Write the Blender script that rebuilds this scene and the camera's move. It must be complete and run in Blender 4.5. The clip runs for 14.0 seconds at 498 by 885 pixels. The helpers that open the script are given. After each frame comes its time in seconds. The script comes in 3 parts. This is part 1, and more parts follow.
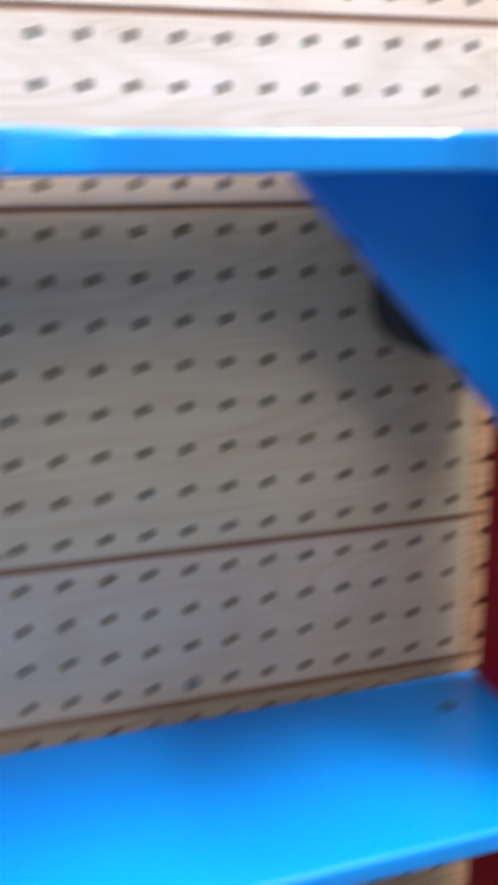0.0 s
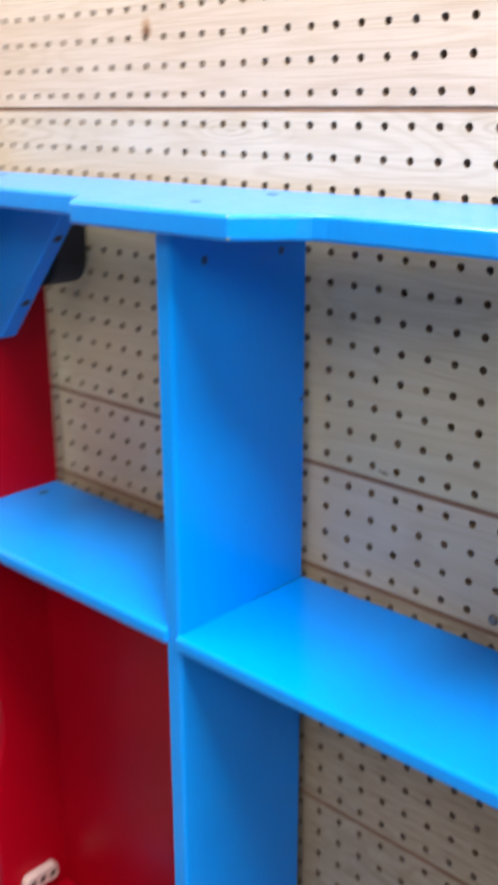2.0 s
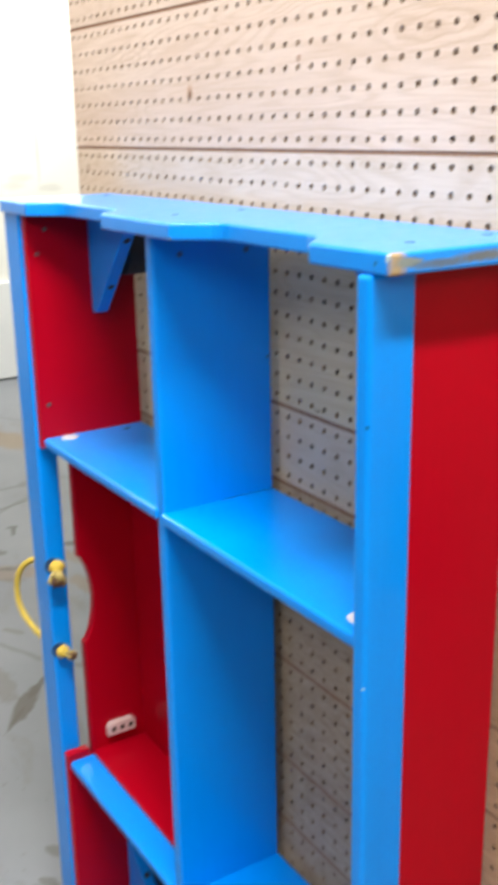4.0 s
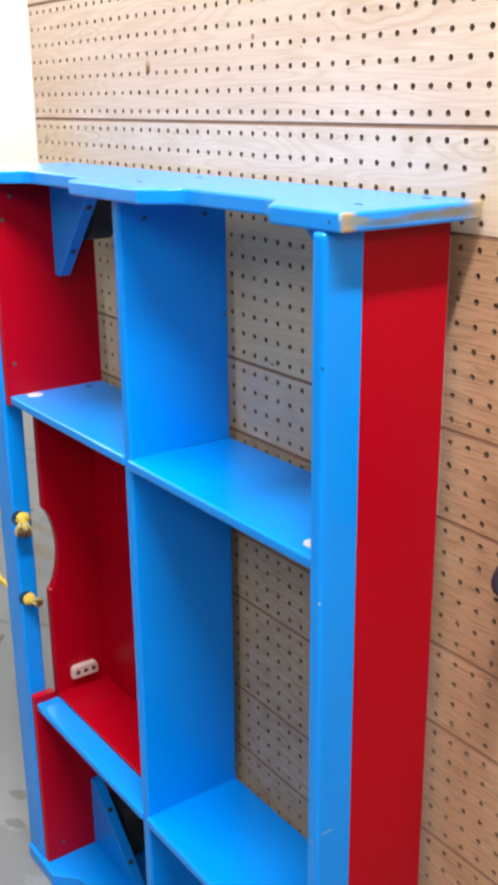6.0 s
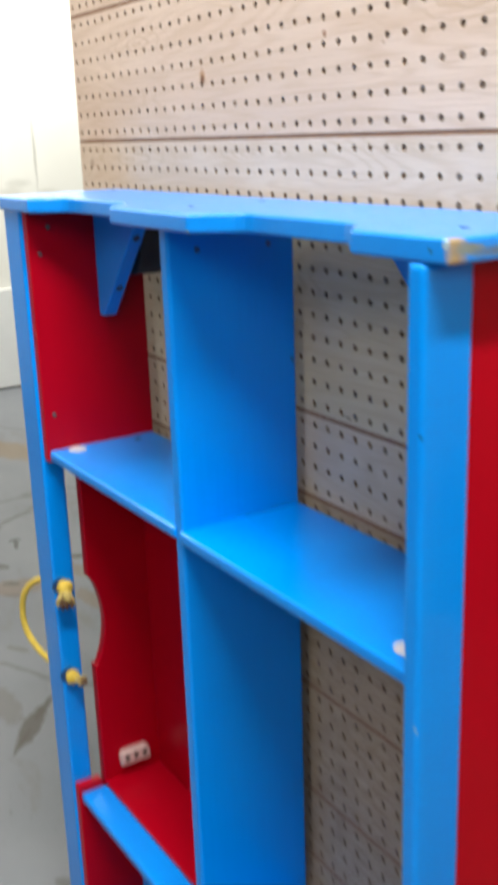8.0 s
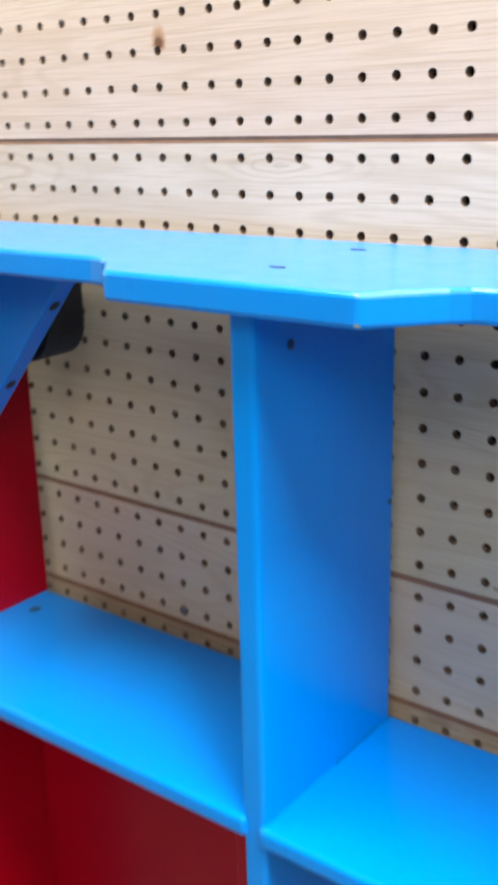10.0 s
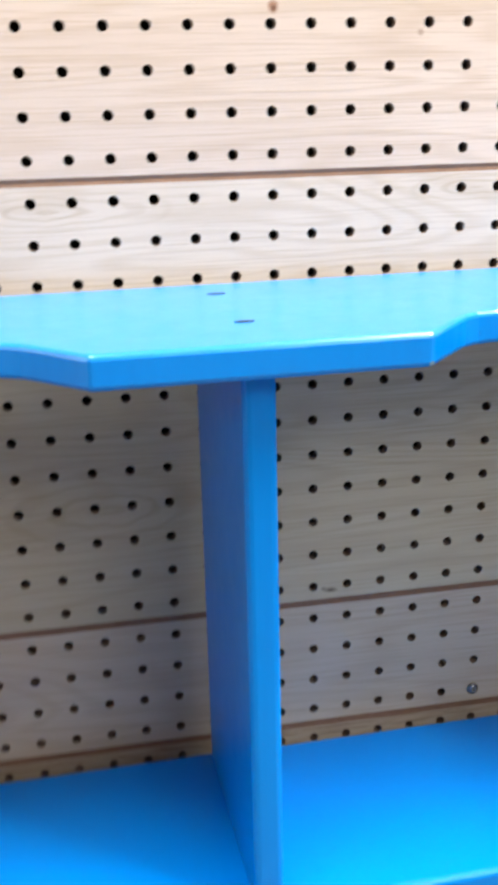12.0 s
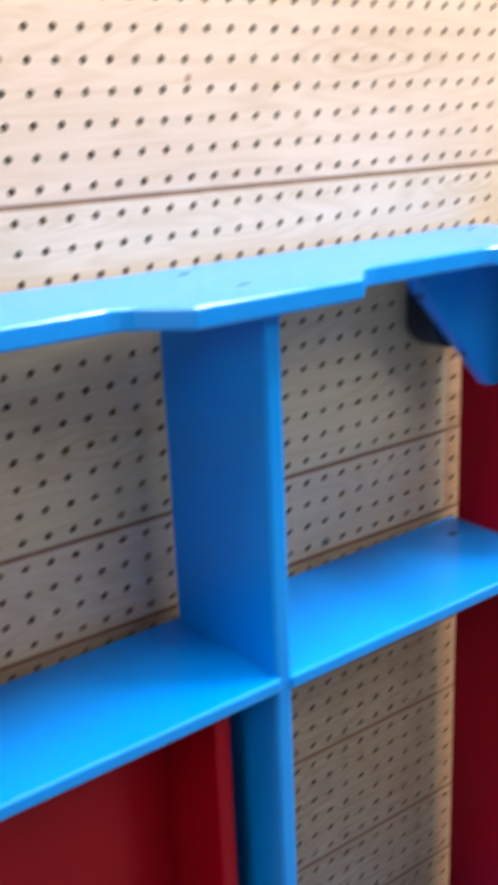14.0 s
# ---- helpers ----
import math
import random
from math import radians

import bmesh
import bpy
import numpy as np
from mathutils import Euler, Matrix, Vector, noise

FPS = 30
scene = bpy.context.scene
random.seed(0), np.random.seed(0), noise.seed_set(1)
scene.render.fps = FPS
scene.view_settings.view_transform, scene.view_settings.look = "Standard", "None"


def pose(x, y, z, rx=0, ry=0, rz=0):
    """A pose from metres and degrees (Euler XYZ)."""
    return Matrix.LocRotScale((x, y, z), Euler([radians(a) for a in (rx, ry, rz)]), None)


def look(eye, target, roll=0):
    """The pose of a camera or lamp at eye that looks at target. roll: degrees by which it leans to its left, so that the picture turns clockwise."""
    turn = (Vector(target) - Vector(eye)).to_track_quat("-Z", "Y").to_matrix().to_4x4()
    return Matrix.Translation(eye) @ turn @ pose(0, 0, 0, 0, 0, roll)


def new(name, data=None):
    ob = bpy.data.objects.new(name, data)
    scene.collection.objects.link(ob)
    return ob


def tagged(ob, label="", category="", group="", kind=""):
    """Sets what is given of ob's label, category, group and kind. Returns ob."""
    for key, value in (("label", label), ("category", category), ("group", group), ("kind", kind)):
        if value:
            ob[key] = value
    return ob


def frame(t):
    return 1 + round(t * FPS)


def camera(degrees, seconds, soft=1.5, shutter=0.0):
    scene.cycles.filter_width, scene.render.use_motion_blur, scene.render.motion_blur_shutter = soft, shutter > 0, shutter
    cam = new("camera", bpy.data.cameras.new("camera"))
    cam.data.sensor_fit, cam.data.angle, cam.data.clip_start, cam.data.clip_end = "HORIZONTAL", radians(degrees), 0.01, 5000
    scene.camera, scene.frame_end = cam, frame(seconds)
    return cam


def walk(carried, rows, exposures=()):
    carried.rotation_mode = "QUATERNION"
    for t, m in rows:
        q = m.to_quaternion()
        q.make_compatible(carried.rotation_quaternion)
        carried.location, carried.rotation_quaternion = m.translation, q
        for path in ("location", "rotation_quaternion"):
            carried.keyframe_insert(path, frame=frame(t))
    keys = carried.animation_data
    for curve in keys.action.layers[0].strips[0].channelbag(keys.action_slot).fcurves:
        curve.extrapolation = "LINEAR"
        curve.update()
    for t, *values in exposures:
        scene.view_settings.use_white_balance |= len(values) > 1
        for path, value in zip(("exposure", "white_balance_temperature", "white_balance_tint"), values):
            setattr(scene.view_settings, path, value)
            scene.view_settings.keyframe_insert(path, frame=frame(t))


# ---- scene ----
cam = camera(27.1, 14.0, soft=4.3, shutter=0.8)
PATH = [
    (0, (0.0039, -0.5715, 1.2417), (0.6053, 1.2652, 0.7268), -0.43),
    (0.2, (-0.014, -0.597, 1.225), (0.421, 1.278, 0.682), -0.8),
    (0.3, (-0.011, -0.603, 1.261), (0.327, 1.263, 0.626), -0.8),
    (0.467, (0.0754, -0.6195, 1.2787), (0.0339, 1.2679, 0.6214), 0.47),
    (0.5, (0.0904, -0.6233, 1.2794), (-0.023, 1.2634, 0.6255), 0.45),
    (0.533, (0.1054, -0.6271, 1.2801), (-0.0799, 1.2589, 0.6296), 0.43),
    (0.7, (0.171, -0.649, 1.269), (-0.29, 1.213, 0.705), -1.1),
    (1, (0.204, -0.706, 1.3), (-0.397, 1.13, 0.782), -1.7),
    (1.2, (0.272, -0.741, 1.3), (-0.496, 1.04, 0.813), -1.7),
    (1.5, (0.354, -0.76, 1.317), (-0.605, 0.92, 0.809), -2.8),
    (1.7, (0.429, -0.729, 1.321), (-0.74, 0.82, 0.84), -3.7),
    (1.8, (0.454, -0.702, 1.348), (-0.772, 0.76, 0.748), -2.9),
    (1.967, (0.5204, -0.6799, 1.326), (-0.7821, 0.7067, 0.7075), -0.3),
    (2, (0.53, -0.679, 1.325), (-0.787, 0.693, 0.705), -0.2),
    (2.033, (0.5396, -0.6781, 1.324), (-0.7919, 0.6793, 0.7025), -0.1),
    (2.3, (0.6, -0.688, 1.333), (-0.781, 0.615, 0.747), -1.4),
    (2.467, (0.6397, -0.6931, 1.338), (-0.7541, 0.5961, 0.7135), -0.39),
    (2.5, (0.647, -0.694, 1.339), (-0.754, 0.588, 0.712), -0.4),
    (2.533, (0.6543, -0.6949, 1.34), (-0.7539, 0.5799, 0.7105), -0.41),
    (2.967, (0.7459, -0.7075, 1.3545), (-0.7058, 0.5323, 0.7575), -1.66),
    (3, (0.754, -0.707, 1.355), (-0.707, 0.522, 0.757), -1.7),
    (3.033, (0.7621, -0.7065, 1.3555), (-0.7082, 0.5117, 0.7565), -1.74),
    (3.3, (0.843, -0.684, 1.351), (-0.706, 0.429, 0.745), -1.3),
    (3.467, (0.8948, -0.6699, 1.3491), (-0.7059, 0.3765, 0.7656), -1.02),
    (3.5, (0.903, -0.669, 1.349), (-0.705, 0.367, 0.764), -1.0),
    (3.533, (0.9113, -0.6681, 1.3489), (-0.7041, 0.3575, 0.7624), -0.98),
    (3.7, (0.943, -0.673, 1.35), (-0.676, 0.344, 0.74), -1.1),
    (3.967, (1.004, -0.68, 1.351), (-0.6343, 0.3031, 0.7598), -1.2),
    (4, (1.004, -0.68, 1.351), (-0.632, 0.309, 0.764), -1.2),
    (4.033, (1.004, -0.68, 1.351), (-0.63, 0.3151, 0.7681), -1.2),
    (6.5, (1.092, -0.771, 1.35), (-0.461, 0.315, 0.711), -0.6),
    (7, (1.083, -0.768, 1.349), (-0.475, 0.308, 0.704), -0.8),
    (7.5, (1.033, -0.747, 1.344), (-0.539, 0.309, 0.7), -1.3),
    (7.8, (0.959, -0.691, 1.335), (-0.654, 0.326, 0.706), -1.7),
    (8, (0.909, -0.654, 1.329), (-0.73, 0.337, 0.752), -2.0),
    (8.2, (0.852, -0.645, 1.33), (-0.765, 0.36, 0.803), -2.2),
    (10.3, (0.235, -0.578, 1.339), (-0.863, 0.992, 0.764), -3.1),
    (10.467, (0.2011, -0.565, 1.341), (-0.8266, 1.0616, 0.7883), -4.35),
    (10.5, (0.193, -0.564, 1.342), (-0.803, 1.08, 0.79), -4.4),
    (10.533, (0.1849, -0.563, 1.343), (-0.7794, 1.0984, 0.7917), -4.45),
    (10.7, (0.137, -0.566, 1.351), (-0.618, 1.19, 0.765), -3.7),
    (11, (0.085, -0.585, 1.343), (-0.408, 1.268, 0.773), -1.5),
    (11.2, (0.006, -0.622, 1.356), (-0.213, 1.282, 0.784), -1.9),
    (11.467, (-0.0663, -0.6639, 1.3704), (-0.0141, 1.2423, 0.7693), -0.91),
    (11.5, (-0.073, -0.667, 1.371), (0.009, 1.238, 0.769), -0.8),
    (11.533, (-0.0797, -0.6701, 1.3716), (0.0321, 1.2337, 0.7687), -0.69),
    (11.8, (-0.115, -0.679, 1.366), (0.134, 1.207, 0.749), 0.1),
    (11.967, (-0.1385, -0.664, 1.3669), (0.1936, 1.2052, 0.7362), -1.14),
    (12, (-0.142, -0.661, 1.366), (0.204, 1.207, 0.74), -1.4),
    (12.033, (-0.1455, -0.658, 1.3651), (0.2144, 1.2088, 0.7438), -1.66),
    (12.2, (-0.157, -0.643, 1.355), (0.224, 1.235, 0.781), -3.1),
    (12.5, (-0.183, -0.621, 1.367), (0.318, 1.218, 0.762), -2.7),
    (12.8, (-0.235, -0.639, 1.374), (0.475, 1.133, 0.779), -3.6),
    (13, (-0.313, -0.66, 1.373), (0.577, 1.025, 0.765), -4.0),
    (13.2, (-0.379, -0.685, 1.357), (0.676, 0.908, 0.766), -3.8),
    (13.467, (-0.4343, -0.7208, 1.3875), (0.6739, 0.8251, 0.7682), -2.58),
    (13.5, (-0.44, -0.726, 1.389), (0.676, 0.814, 0.771), -2.5),
    (13.533, (-0.4457, -0.7312, 1.3905), (0.6781, 0.8029, 0.7738), -2.42),
    (13.8, (-0.482, -0.78, 1.384), (0.625, 0.771, 0.774), -2.3),
    (13.967, (-0.541, -0.812, 1.392), (0.5721, 0.7291, 0.7708), -2.4),
    (14, (-0.541, -0.812, 1.392), (0.582, 0.725, 0.778), -2.4),
]
EXPOSURES = [(0, 0.92, 6500, 6), (2, 0.95, 6500, 4), (3, 1.0, 6500, 4.5), (4, 0.84, 6500, 5), (6.5, 0.87, 6500, 6), (8, 0.55, 6500, 4), (10.5, 0.88, 6500, 2), (12, 0.86, 6500, 3), (14, 0.86, 6500, 5)]
walk(cam, [(t, look(eye, target, roll)) for t, eye, target, roll in PATH], EXPOSURES)

# ---- light and air ----
world = bpy.data.worlds.new("room_air")
scene.world = world
world.use_nodes = True
world.node_tree.nodes["Background"].inputs[0].default_value = (1.0, 0.97, 0.92, 1)
world.node_tree.nodes["Background"].inputs[1].default_value = 0.012


def area_lamp(name, eye, target, long, wide, watts, colour):
    """A rectangular lamp whose length runs along y and that faces the target."""
    lamp = bpy.data.lights.new(name, "AREA")
    lamp.shape, lamp.size, lamp.size_y, lamp.energy, lamp.color = "RECTANGLE", long, wide, watts, colour
    ob = new(name, lamp)
    way = (Vector(target) - Vector(eye)).normalized()
    run = Vector((0, 1, 0))
    across = way.cross(run).normalized()
    run = across.cross(way).normalized()
    ob.matrix_world = Matrix.Translation(eye) @ Matrix((run, (-way).cross(run), -way)).transposed().to_4x4()
    return ob


# unseen lamps: strip running away from the board wall, front source, and added fills
COOL = (1.0, 0.97, 0.965)
area_lamp("unseen_lamp", (1.26, -0.60, 3.6), (0.40, -0.45, 1.3), 1.4, 0.15, 104, COOL)
# fill added to brighten the upper left pegboard
area_lamp("unseen_lamp", (-0.45, -0.45, 2.75), (-0.40, -0.2, 1.5), 0.5, 0.5, 14.5, COOL)
area_lamp("unseen_lamp", (0.9, -2.2, 2.7), (0.05, -0.2, 1.2), 0.9, 1.4, 12.5, COOL)
# fill added on the right for the red side panel and the divider
area_lamp("unseen_lamp", (2.7, -1.35, 2.5), (0.3, -0.1, 0.8), 1.5, 0.9, 14, COOL)
# low fill added on the left for the divider face and shelf edge highlights
area_lamp("unseen_lamp", (-2.6, -1.3, 2.2), (-0.2, -0.1, 1.1), 1.0, 0.2, 6, COOL)
# fill added only to brighten the cream wall
area_lamp("unseen_lamp", (-3.6, 0.8, 2.9), (-4.6, 0.8, 2.0), 3.0, 0.3, 80, (1.0, 0.97, 0.93))


# ---- materials ----
def material(name):
    m = bpy.data.materials.new(name)
    m.use_nodes = True
    return m, m.node_tree, m.node_tree.nodes["Principled BSDF"]


def node(tree, kind, **sets):
    n = tree.nodes.new(kind)
    for key, value in sets.items():
        n.inputs[key.replace("_", " ")].default_value = value
    return n


def mix(tree, fac, a, b, how="MIX"):
    n = tree.nodes.new("ShaderNodeMix")
    n.data_type, n.blend_type = "RGBA", how
    for value, socket in ((fac, n.inputs[0]), (a, n.inputs[6]), (b, n.inputs[7])):
        if isinstance(value, (int, float)):
            socket.default_value = value
        elif isinstance(value, tuple):
            socket.default_value = (*value, 1)
        else:
            tree.links.new(value, socket)
    return n.outputs[2]


def maths(tree, how, a, b=0.0, c=0.0):
    n = tree.nodes.new("ShaderNodeMath")
    n.operation = how
    for value, socket in ((a, n.inputs[0]), (b, n.inputs[1]), (c, n.inputs[2])):
        if isinstance(value, (int, float)):
            socket.default_value = value
        else:
            tree.links.new(value, socket)
    return n.outputs[0]


def coords(tree, scale=(1, 1, 1), spin=False, kind="Object"):
    c = tree.nodes.new("ShaderNodeTexCoord")
    mp = tree.nodes.new("ShaderNodeMapping")
    mp.inputs["Scale"].default_value = scale
    tree.links.new(c.outputs[kind], mp.inputs["Vector"])
    if spin:
        info = tree.nodes.new("ShaderNodeObjectInfo")
        mul = tree.nodes.new("ShaderNodeVectorMath")
        mul.operation = "SCALE"
        mul.inputs[0].default_value = (7.3, 3.1, 11.7)
        tree.links.new(info.outputs["Random"], mul.inputs["Scale"])
        tree.links.new(mul.outputs[0], mp.inputs["Location"])
    return mp.outputs["Vector"]


def noise_of(tree, vector, scale, detail=4.0, rough=0.55, warp=0.0):
    n = node(tree, "ShaderNodeTexNoise", Scale=scale, Detail=detail, Roughness=rough, Distortion=warp)
    tree.links.new(vector, n.inputs["Vector"])
    return n.outputs["Fac"]


def bump(tree, bsdf, height, strength, distance):
    n = node(tree, "ShaderNodeBump", Strength=strength, Distance=distance)
    tree.links.new(height, n.inputs["Height"])
    tree.links.new(n.outputs["Normal"], bsdf.inputs["Normal"])


def spot(tree, vector, place, radius, edge, ragged=None):
    """1 inside a ragged spot round a place, 0 outside."""
    d = tree.nodes.new("ShaderNodeVectorMath")
    d.operation = "SUBTRACT"
    d.inputs[1].default_value = place
    tree.links.new(vector, d.inputs[0])
    s = tree.nodes.new("ShaderNodeVectorMath")
    s.operation = "MULTIPLY"
    s.inputs[1].default_value = [1 / r for r in radius]
    tree.links.new(d.outputs[0], s.inputs[0])
    length = tree.nodes.new("ShaderNodeVectorMath")
    length.operation = "LENGTH"
    tree.links.new(s.outputs[0], length.inputs[0])
    value = length.outputs["Value"]
    if ragged is not None:
        value = maths(tree, "ADD", value, maths(tree, "MULTIPLY", maths(tree, "SUBTRACT", ragged, 0.5), 1.4))
    n = node(tree, "ShaderNodeMapRange")
    n.inputs["From Min"].default_value, n.inputs["From Max"].default_value = 1 - edge, 1 + edge
    n.inputs["To Min"].default_value, n.inputs["To Max"].default_value = 1, 0
    tree.links.new(value, n.inputs["Value"])
    return n.outputs["Result"]


def paint(name, colour, dark, rough=0.34, wear=(), gloss=0.24, coat=0.32, veil=0.13):
    """Brushed enamel over wood: soft streaks, dust, and bare wood at the worn corners."""
    m, tree, bsdf = material(name)
    v = coords(tree)
    patch = noise_of(tree, v, 7.0, 3.0)
    colour_out = mix(tree, maths(tree, "MULTIPLY", ramp_value(tree, patch, 0.3, 0.7), 0.35), colour, dark)
    streak = noise_of(tree, coords(tree, (70, 70, 3)), 3.0, 3.0, 0.6)
    colour_out = mix(tree, maths(tree, "MULTIPLY", ramp_value(tree, streak, 0.45, 0.75), 0.30), colour_out, dark)
    grime = noise_of(tree, v, 60.0, 5.0, 0.65)
    colour_out = mix(tree, maths(tree, "MULTIPLY", ramp_value(tree, grime, 0.62, 0.8), 0.10), colour_out, tuple(c * 0.6 + 0.02 for c in colour))
    fine = noise_of(tree, v, 240.0, 3.0, 0.6)
    for place, radius, bared in wear:
        bare = spot(tree, v, place, radius, 0.12 if max(radius) < 0.0175 else 0.45, noise_of(tree, v, 230.0, 5.0, 0.7))
        if max(radius) > 0.009:
            rim = spot(tree, v, place, [r * 1.35 for r in radius], 0.18, noise_of(tree, v, 90.0, 4.0))
            colour_out = mix(tree, maths(tree, "MULTIPLY", rim, 0.35), colour_out, (0.10, 0.17, 0.22))
        colour_out = mix(tree, bare, colour_out, mix(tree, noise_of(tree, v, 300.0, 4.0), bared, tuple(c * 0.7 for c in bared)))
    tree.links.new(colour_out, bsdf.inputs["Base Color"])
    r = maths(tree, "ADD", rough - 0.06, maths(tree, "MULTIPLY", grime, 0.14))
    tree.links.new(r, bsdf.inputs["Roughness"])
    bsdf.inputs["Specular IOR Level"].default_value = gloss
    bsdf.inputs["Coat Weight"].default_value, bsdf.inputs["Coat Roughness"].default_value = coat, veil
    brush = noise_of(tree, coords(tree, (9, 60, 9)), 6.0, 3.0)
    bump(tree, bsdf, maths(tree, "ADD", brush, maths(tree, "MULTIPLY", fine, 0.4)), 0.10, 0.0015)
    return m


def ramp_value(tree, value, low, high):
    n = node(tree, "ShaderNodeMapRange")
    n.inputs["From Min"].default_value, n.inputs["From Max"].default_value = low, high
    tree.links.new(value, n.inputs["Value"])
    return n.outputs["Result"]


def figure(tree, vector, place, radius):
    """Oval growth rings round a place, fading outwards."""
    d = tree.nodes.new("ShaderNodeVectorMath")
    d.operation = "SUBTRACT"
    d.inputs[1].default_value = place
    tree.links.new(vector, d.inputs[0])
    s = tree.nodes.new("ShaderNodeVectorMath")
    s.operation = "MULTIPLY"
    s.inputs[1].default_value = [1 / r for r in radius]
    tree.links.new(d.outputs[0], s.inputs[0])
    length = tree.nodes.new("ShaderNodeVectorMath")
    length.operation = "LENGTH"
    tree.links.new(s.outputs[0], length.inputs[0])
    value = maths(tree, "ADD", length.outputs["Value"], maths(tree, "MULTIPLY", noise_of(tree, vector, 22.0, 2.0), 1.6))
    rings = ramp_value(tree, maths(tree, "SINE", maths(tree, "MULTIPLY", value, 8.0)), 0.1, 1.0)
    fade = ramp_value(tree, length.outputs["Value"], 3.4, 0.8)
    return maths(tree, "MULTIPLY", maths(tree, "MULTIPLY", rings, fade), 0.5)


def pine(name, tint, grainy=1.0):
    """Pale softwood ply with long horizontal grain, cathedral figure and a few knots."""
    m, tree, bsdf = material(name)
    v = coords(tree, (1, 1, 1))
    long = coords(tree, (0.55, 1, 5.0), spin=True)
    swirl = noise_of(tree, long, 2.6, 2.0, 0.5, 0.6)
    rings = maths(tree, "SINE", maths(tree, "MULTIPLY", swirl, 120.0))
    ring = ramp_value(tree, rings, -0.2, 1.0)
    grain = noise_of(tree, coords(tree, (5 if grainy < 1.5 else 8, 40, 260 if grainy < 1.5 else 200), spin=True), 3.0, 4.0, 0.6)
    tone = noise_of(tree, coords(tree, (1.2, 1, 5), spin=True), 2.2, 3.0)
    base = mix(tree, ramp_value(tree, tone, 0.3, 0.7), (0.70, 0.545, 0.425), (0.62, 0.465, 0.35))
    base = mix(tree, maths(tree, "MULTIPLY", ring, 0.34), base, (0.52, 0.36, 0.24))
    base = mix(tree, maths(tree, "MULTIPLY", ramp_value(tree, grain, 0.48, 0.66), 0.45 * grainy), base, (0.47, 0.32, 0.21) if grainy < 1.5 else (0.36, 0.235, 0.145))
    for place, radius in FIGURES:
        base = mix(tree, figure(tree, v, place, radius), base, (0.47, 0.32, 0.21))
    base = mix(tree, 1.0, base, tint, "MULTIPLY")
    rag = noise_of(tree, v, 160.0, 3.0)
    for place, radius, dark, brown in KNOTS:
        s = spot(tree, v, place, radius, 0.35, rag)
        base = mix(tree, maths(tree, "MULTIPLY", s, dark), base, brown)
    tree.links.new(base, bsdf.inputs["Base Color"])
    bsdf.inputs["Roughness"].default_value = 0.62
    bsdf.inputs["Specular IOR Level"].default_value = 0.3
    bump(tree, bsdf, maths(tree, "ADD", grain, maths(tree, "MULTIPLY", ring, 0.5)), 0.12, 0.001)
    return m


def plain(name, colour, other, scale, rough, metal=0.0, strength=0.1, deep=0.001):
    m, tree, bsdf = material(name)
    v = coords(tree)
    n = noise_of(tree, v, scale, 5.0, 0.6)
    tree.links.new(mix(tree, ramp_value(tree, n, 0.3, 0.7), colour, other), bsdf.inputs["Base Color"])
    bsdf.inputs["Roughness"].default_value, bsdf.inputs["Metallic"].default_value = rough, metal
    bump(tree, bsdf, n, strength, deep)
    return m


# stains on the floor: place, reach, strength, colour
# marks on the floor: two ends, half width, strength, colour
FLOOR_MARKS = [
    ((-3.55, 0.66), (-3.28, 0.79), 0.10, 0.75, (0.20, 0.145, 0.09)),
    ((-2.55, 0.33), (-2.61, 0.52), 0.006, 0.8, (0.07, 0.065, 0.06)),
    ((-2.372, 0.358), (-2.372, 0.374), 0.012, 0.85, (0.05, 0.047, 0.045)),
    ((-2.37, 0.372), (-2.305, 0.35), 0.008, 0.85, (0.05, 0.047, 0.045)),
    ((-2.19, 0.24), (-2.165, 0.262), 0.02, 0.75, (0.07, 0.062, 0.055)),
    ((-2.01, 0.19), (-1.97, 0.30), 0.055, 0.65, (0.19, 0.135, 0.095)),
    ((-2.03, 0.228), (-2.02, 0.248), 0.014, 0.8, (0.07, 0.06, 0.05)),
    ((-1.945, 0.20), (-1.92, 0.24), 0.016, 0.55, (0.12, 0.09, 0.07)),
    ((-1.305, 0.085), (-1.235, 0.02), 0.010, 0.85, (0.075, 0.065, 0.055)),
    ((-1.255, 0.035), (-1.165, -0.035), 0.024, 0.85, (0.085, 0.073, 0.06)),
    ((-1.19, -0.015), (-1.12, -0.075), 0.007, 0.75, (0.085, 0.073, 0.06)),
    ((-1.40, -0.015), (-1.27, -0.025), 0.032, 0.45, (0.12, 0.10, 0.08)),
    ((-1.62, 0.09), (-1.58, 0.12), 0.012, 0.5, (0.10, 0.085, 0.07)),
    ((-2.12, 0.475), (-2.10, 0.505), 0.018, 0.8, (0.07, 0.06, 0.05)),
    ((-2.06, 0.43), (-1.94, 0.47), 0.03, 0.6, (0.19, 0.14, 0.095)),
    ((-1.84, 0.39), (-1.70, 0.41), 0.03, 0.6, (0.19, 0.14, 0.095)),
    ((-1.93, 0.47), (-1.84, 0.49), 0.02, 0.5, (0.19, 0.14, 0.095)),
    ((-0.67, -0.145), (-0.65, -0.135), 0.014, 0.6, (0.09, 0.08, 0.07)),
    ((-0.59, -0.185), (-0.57, -0.175), 0.012, 0.6, (0.09, 0.08, 0.07)),
    ((-0.50, -0.36), (-0.50, -0.24), 0.10, 0.45, (0.09, 0.088, 0.09)),
]


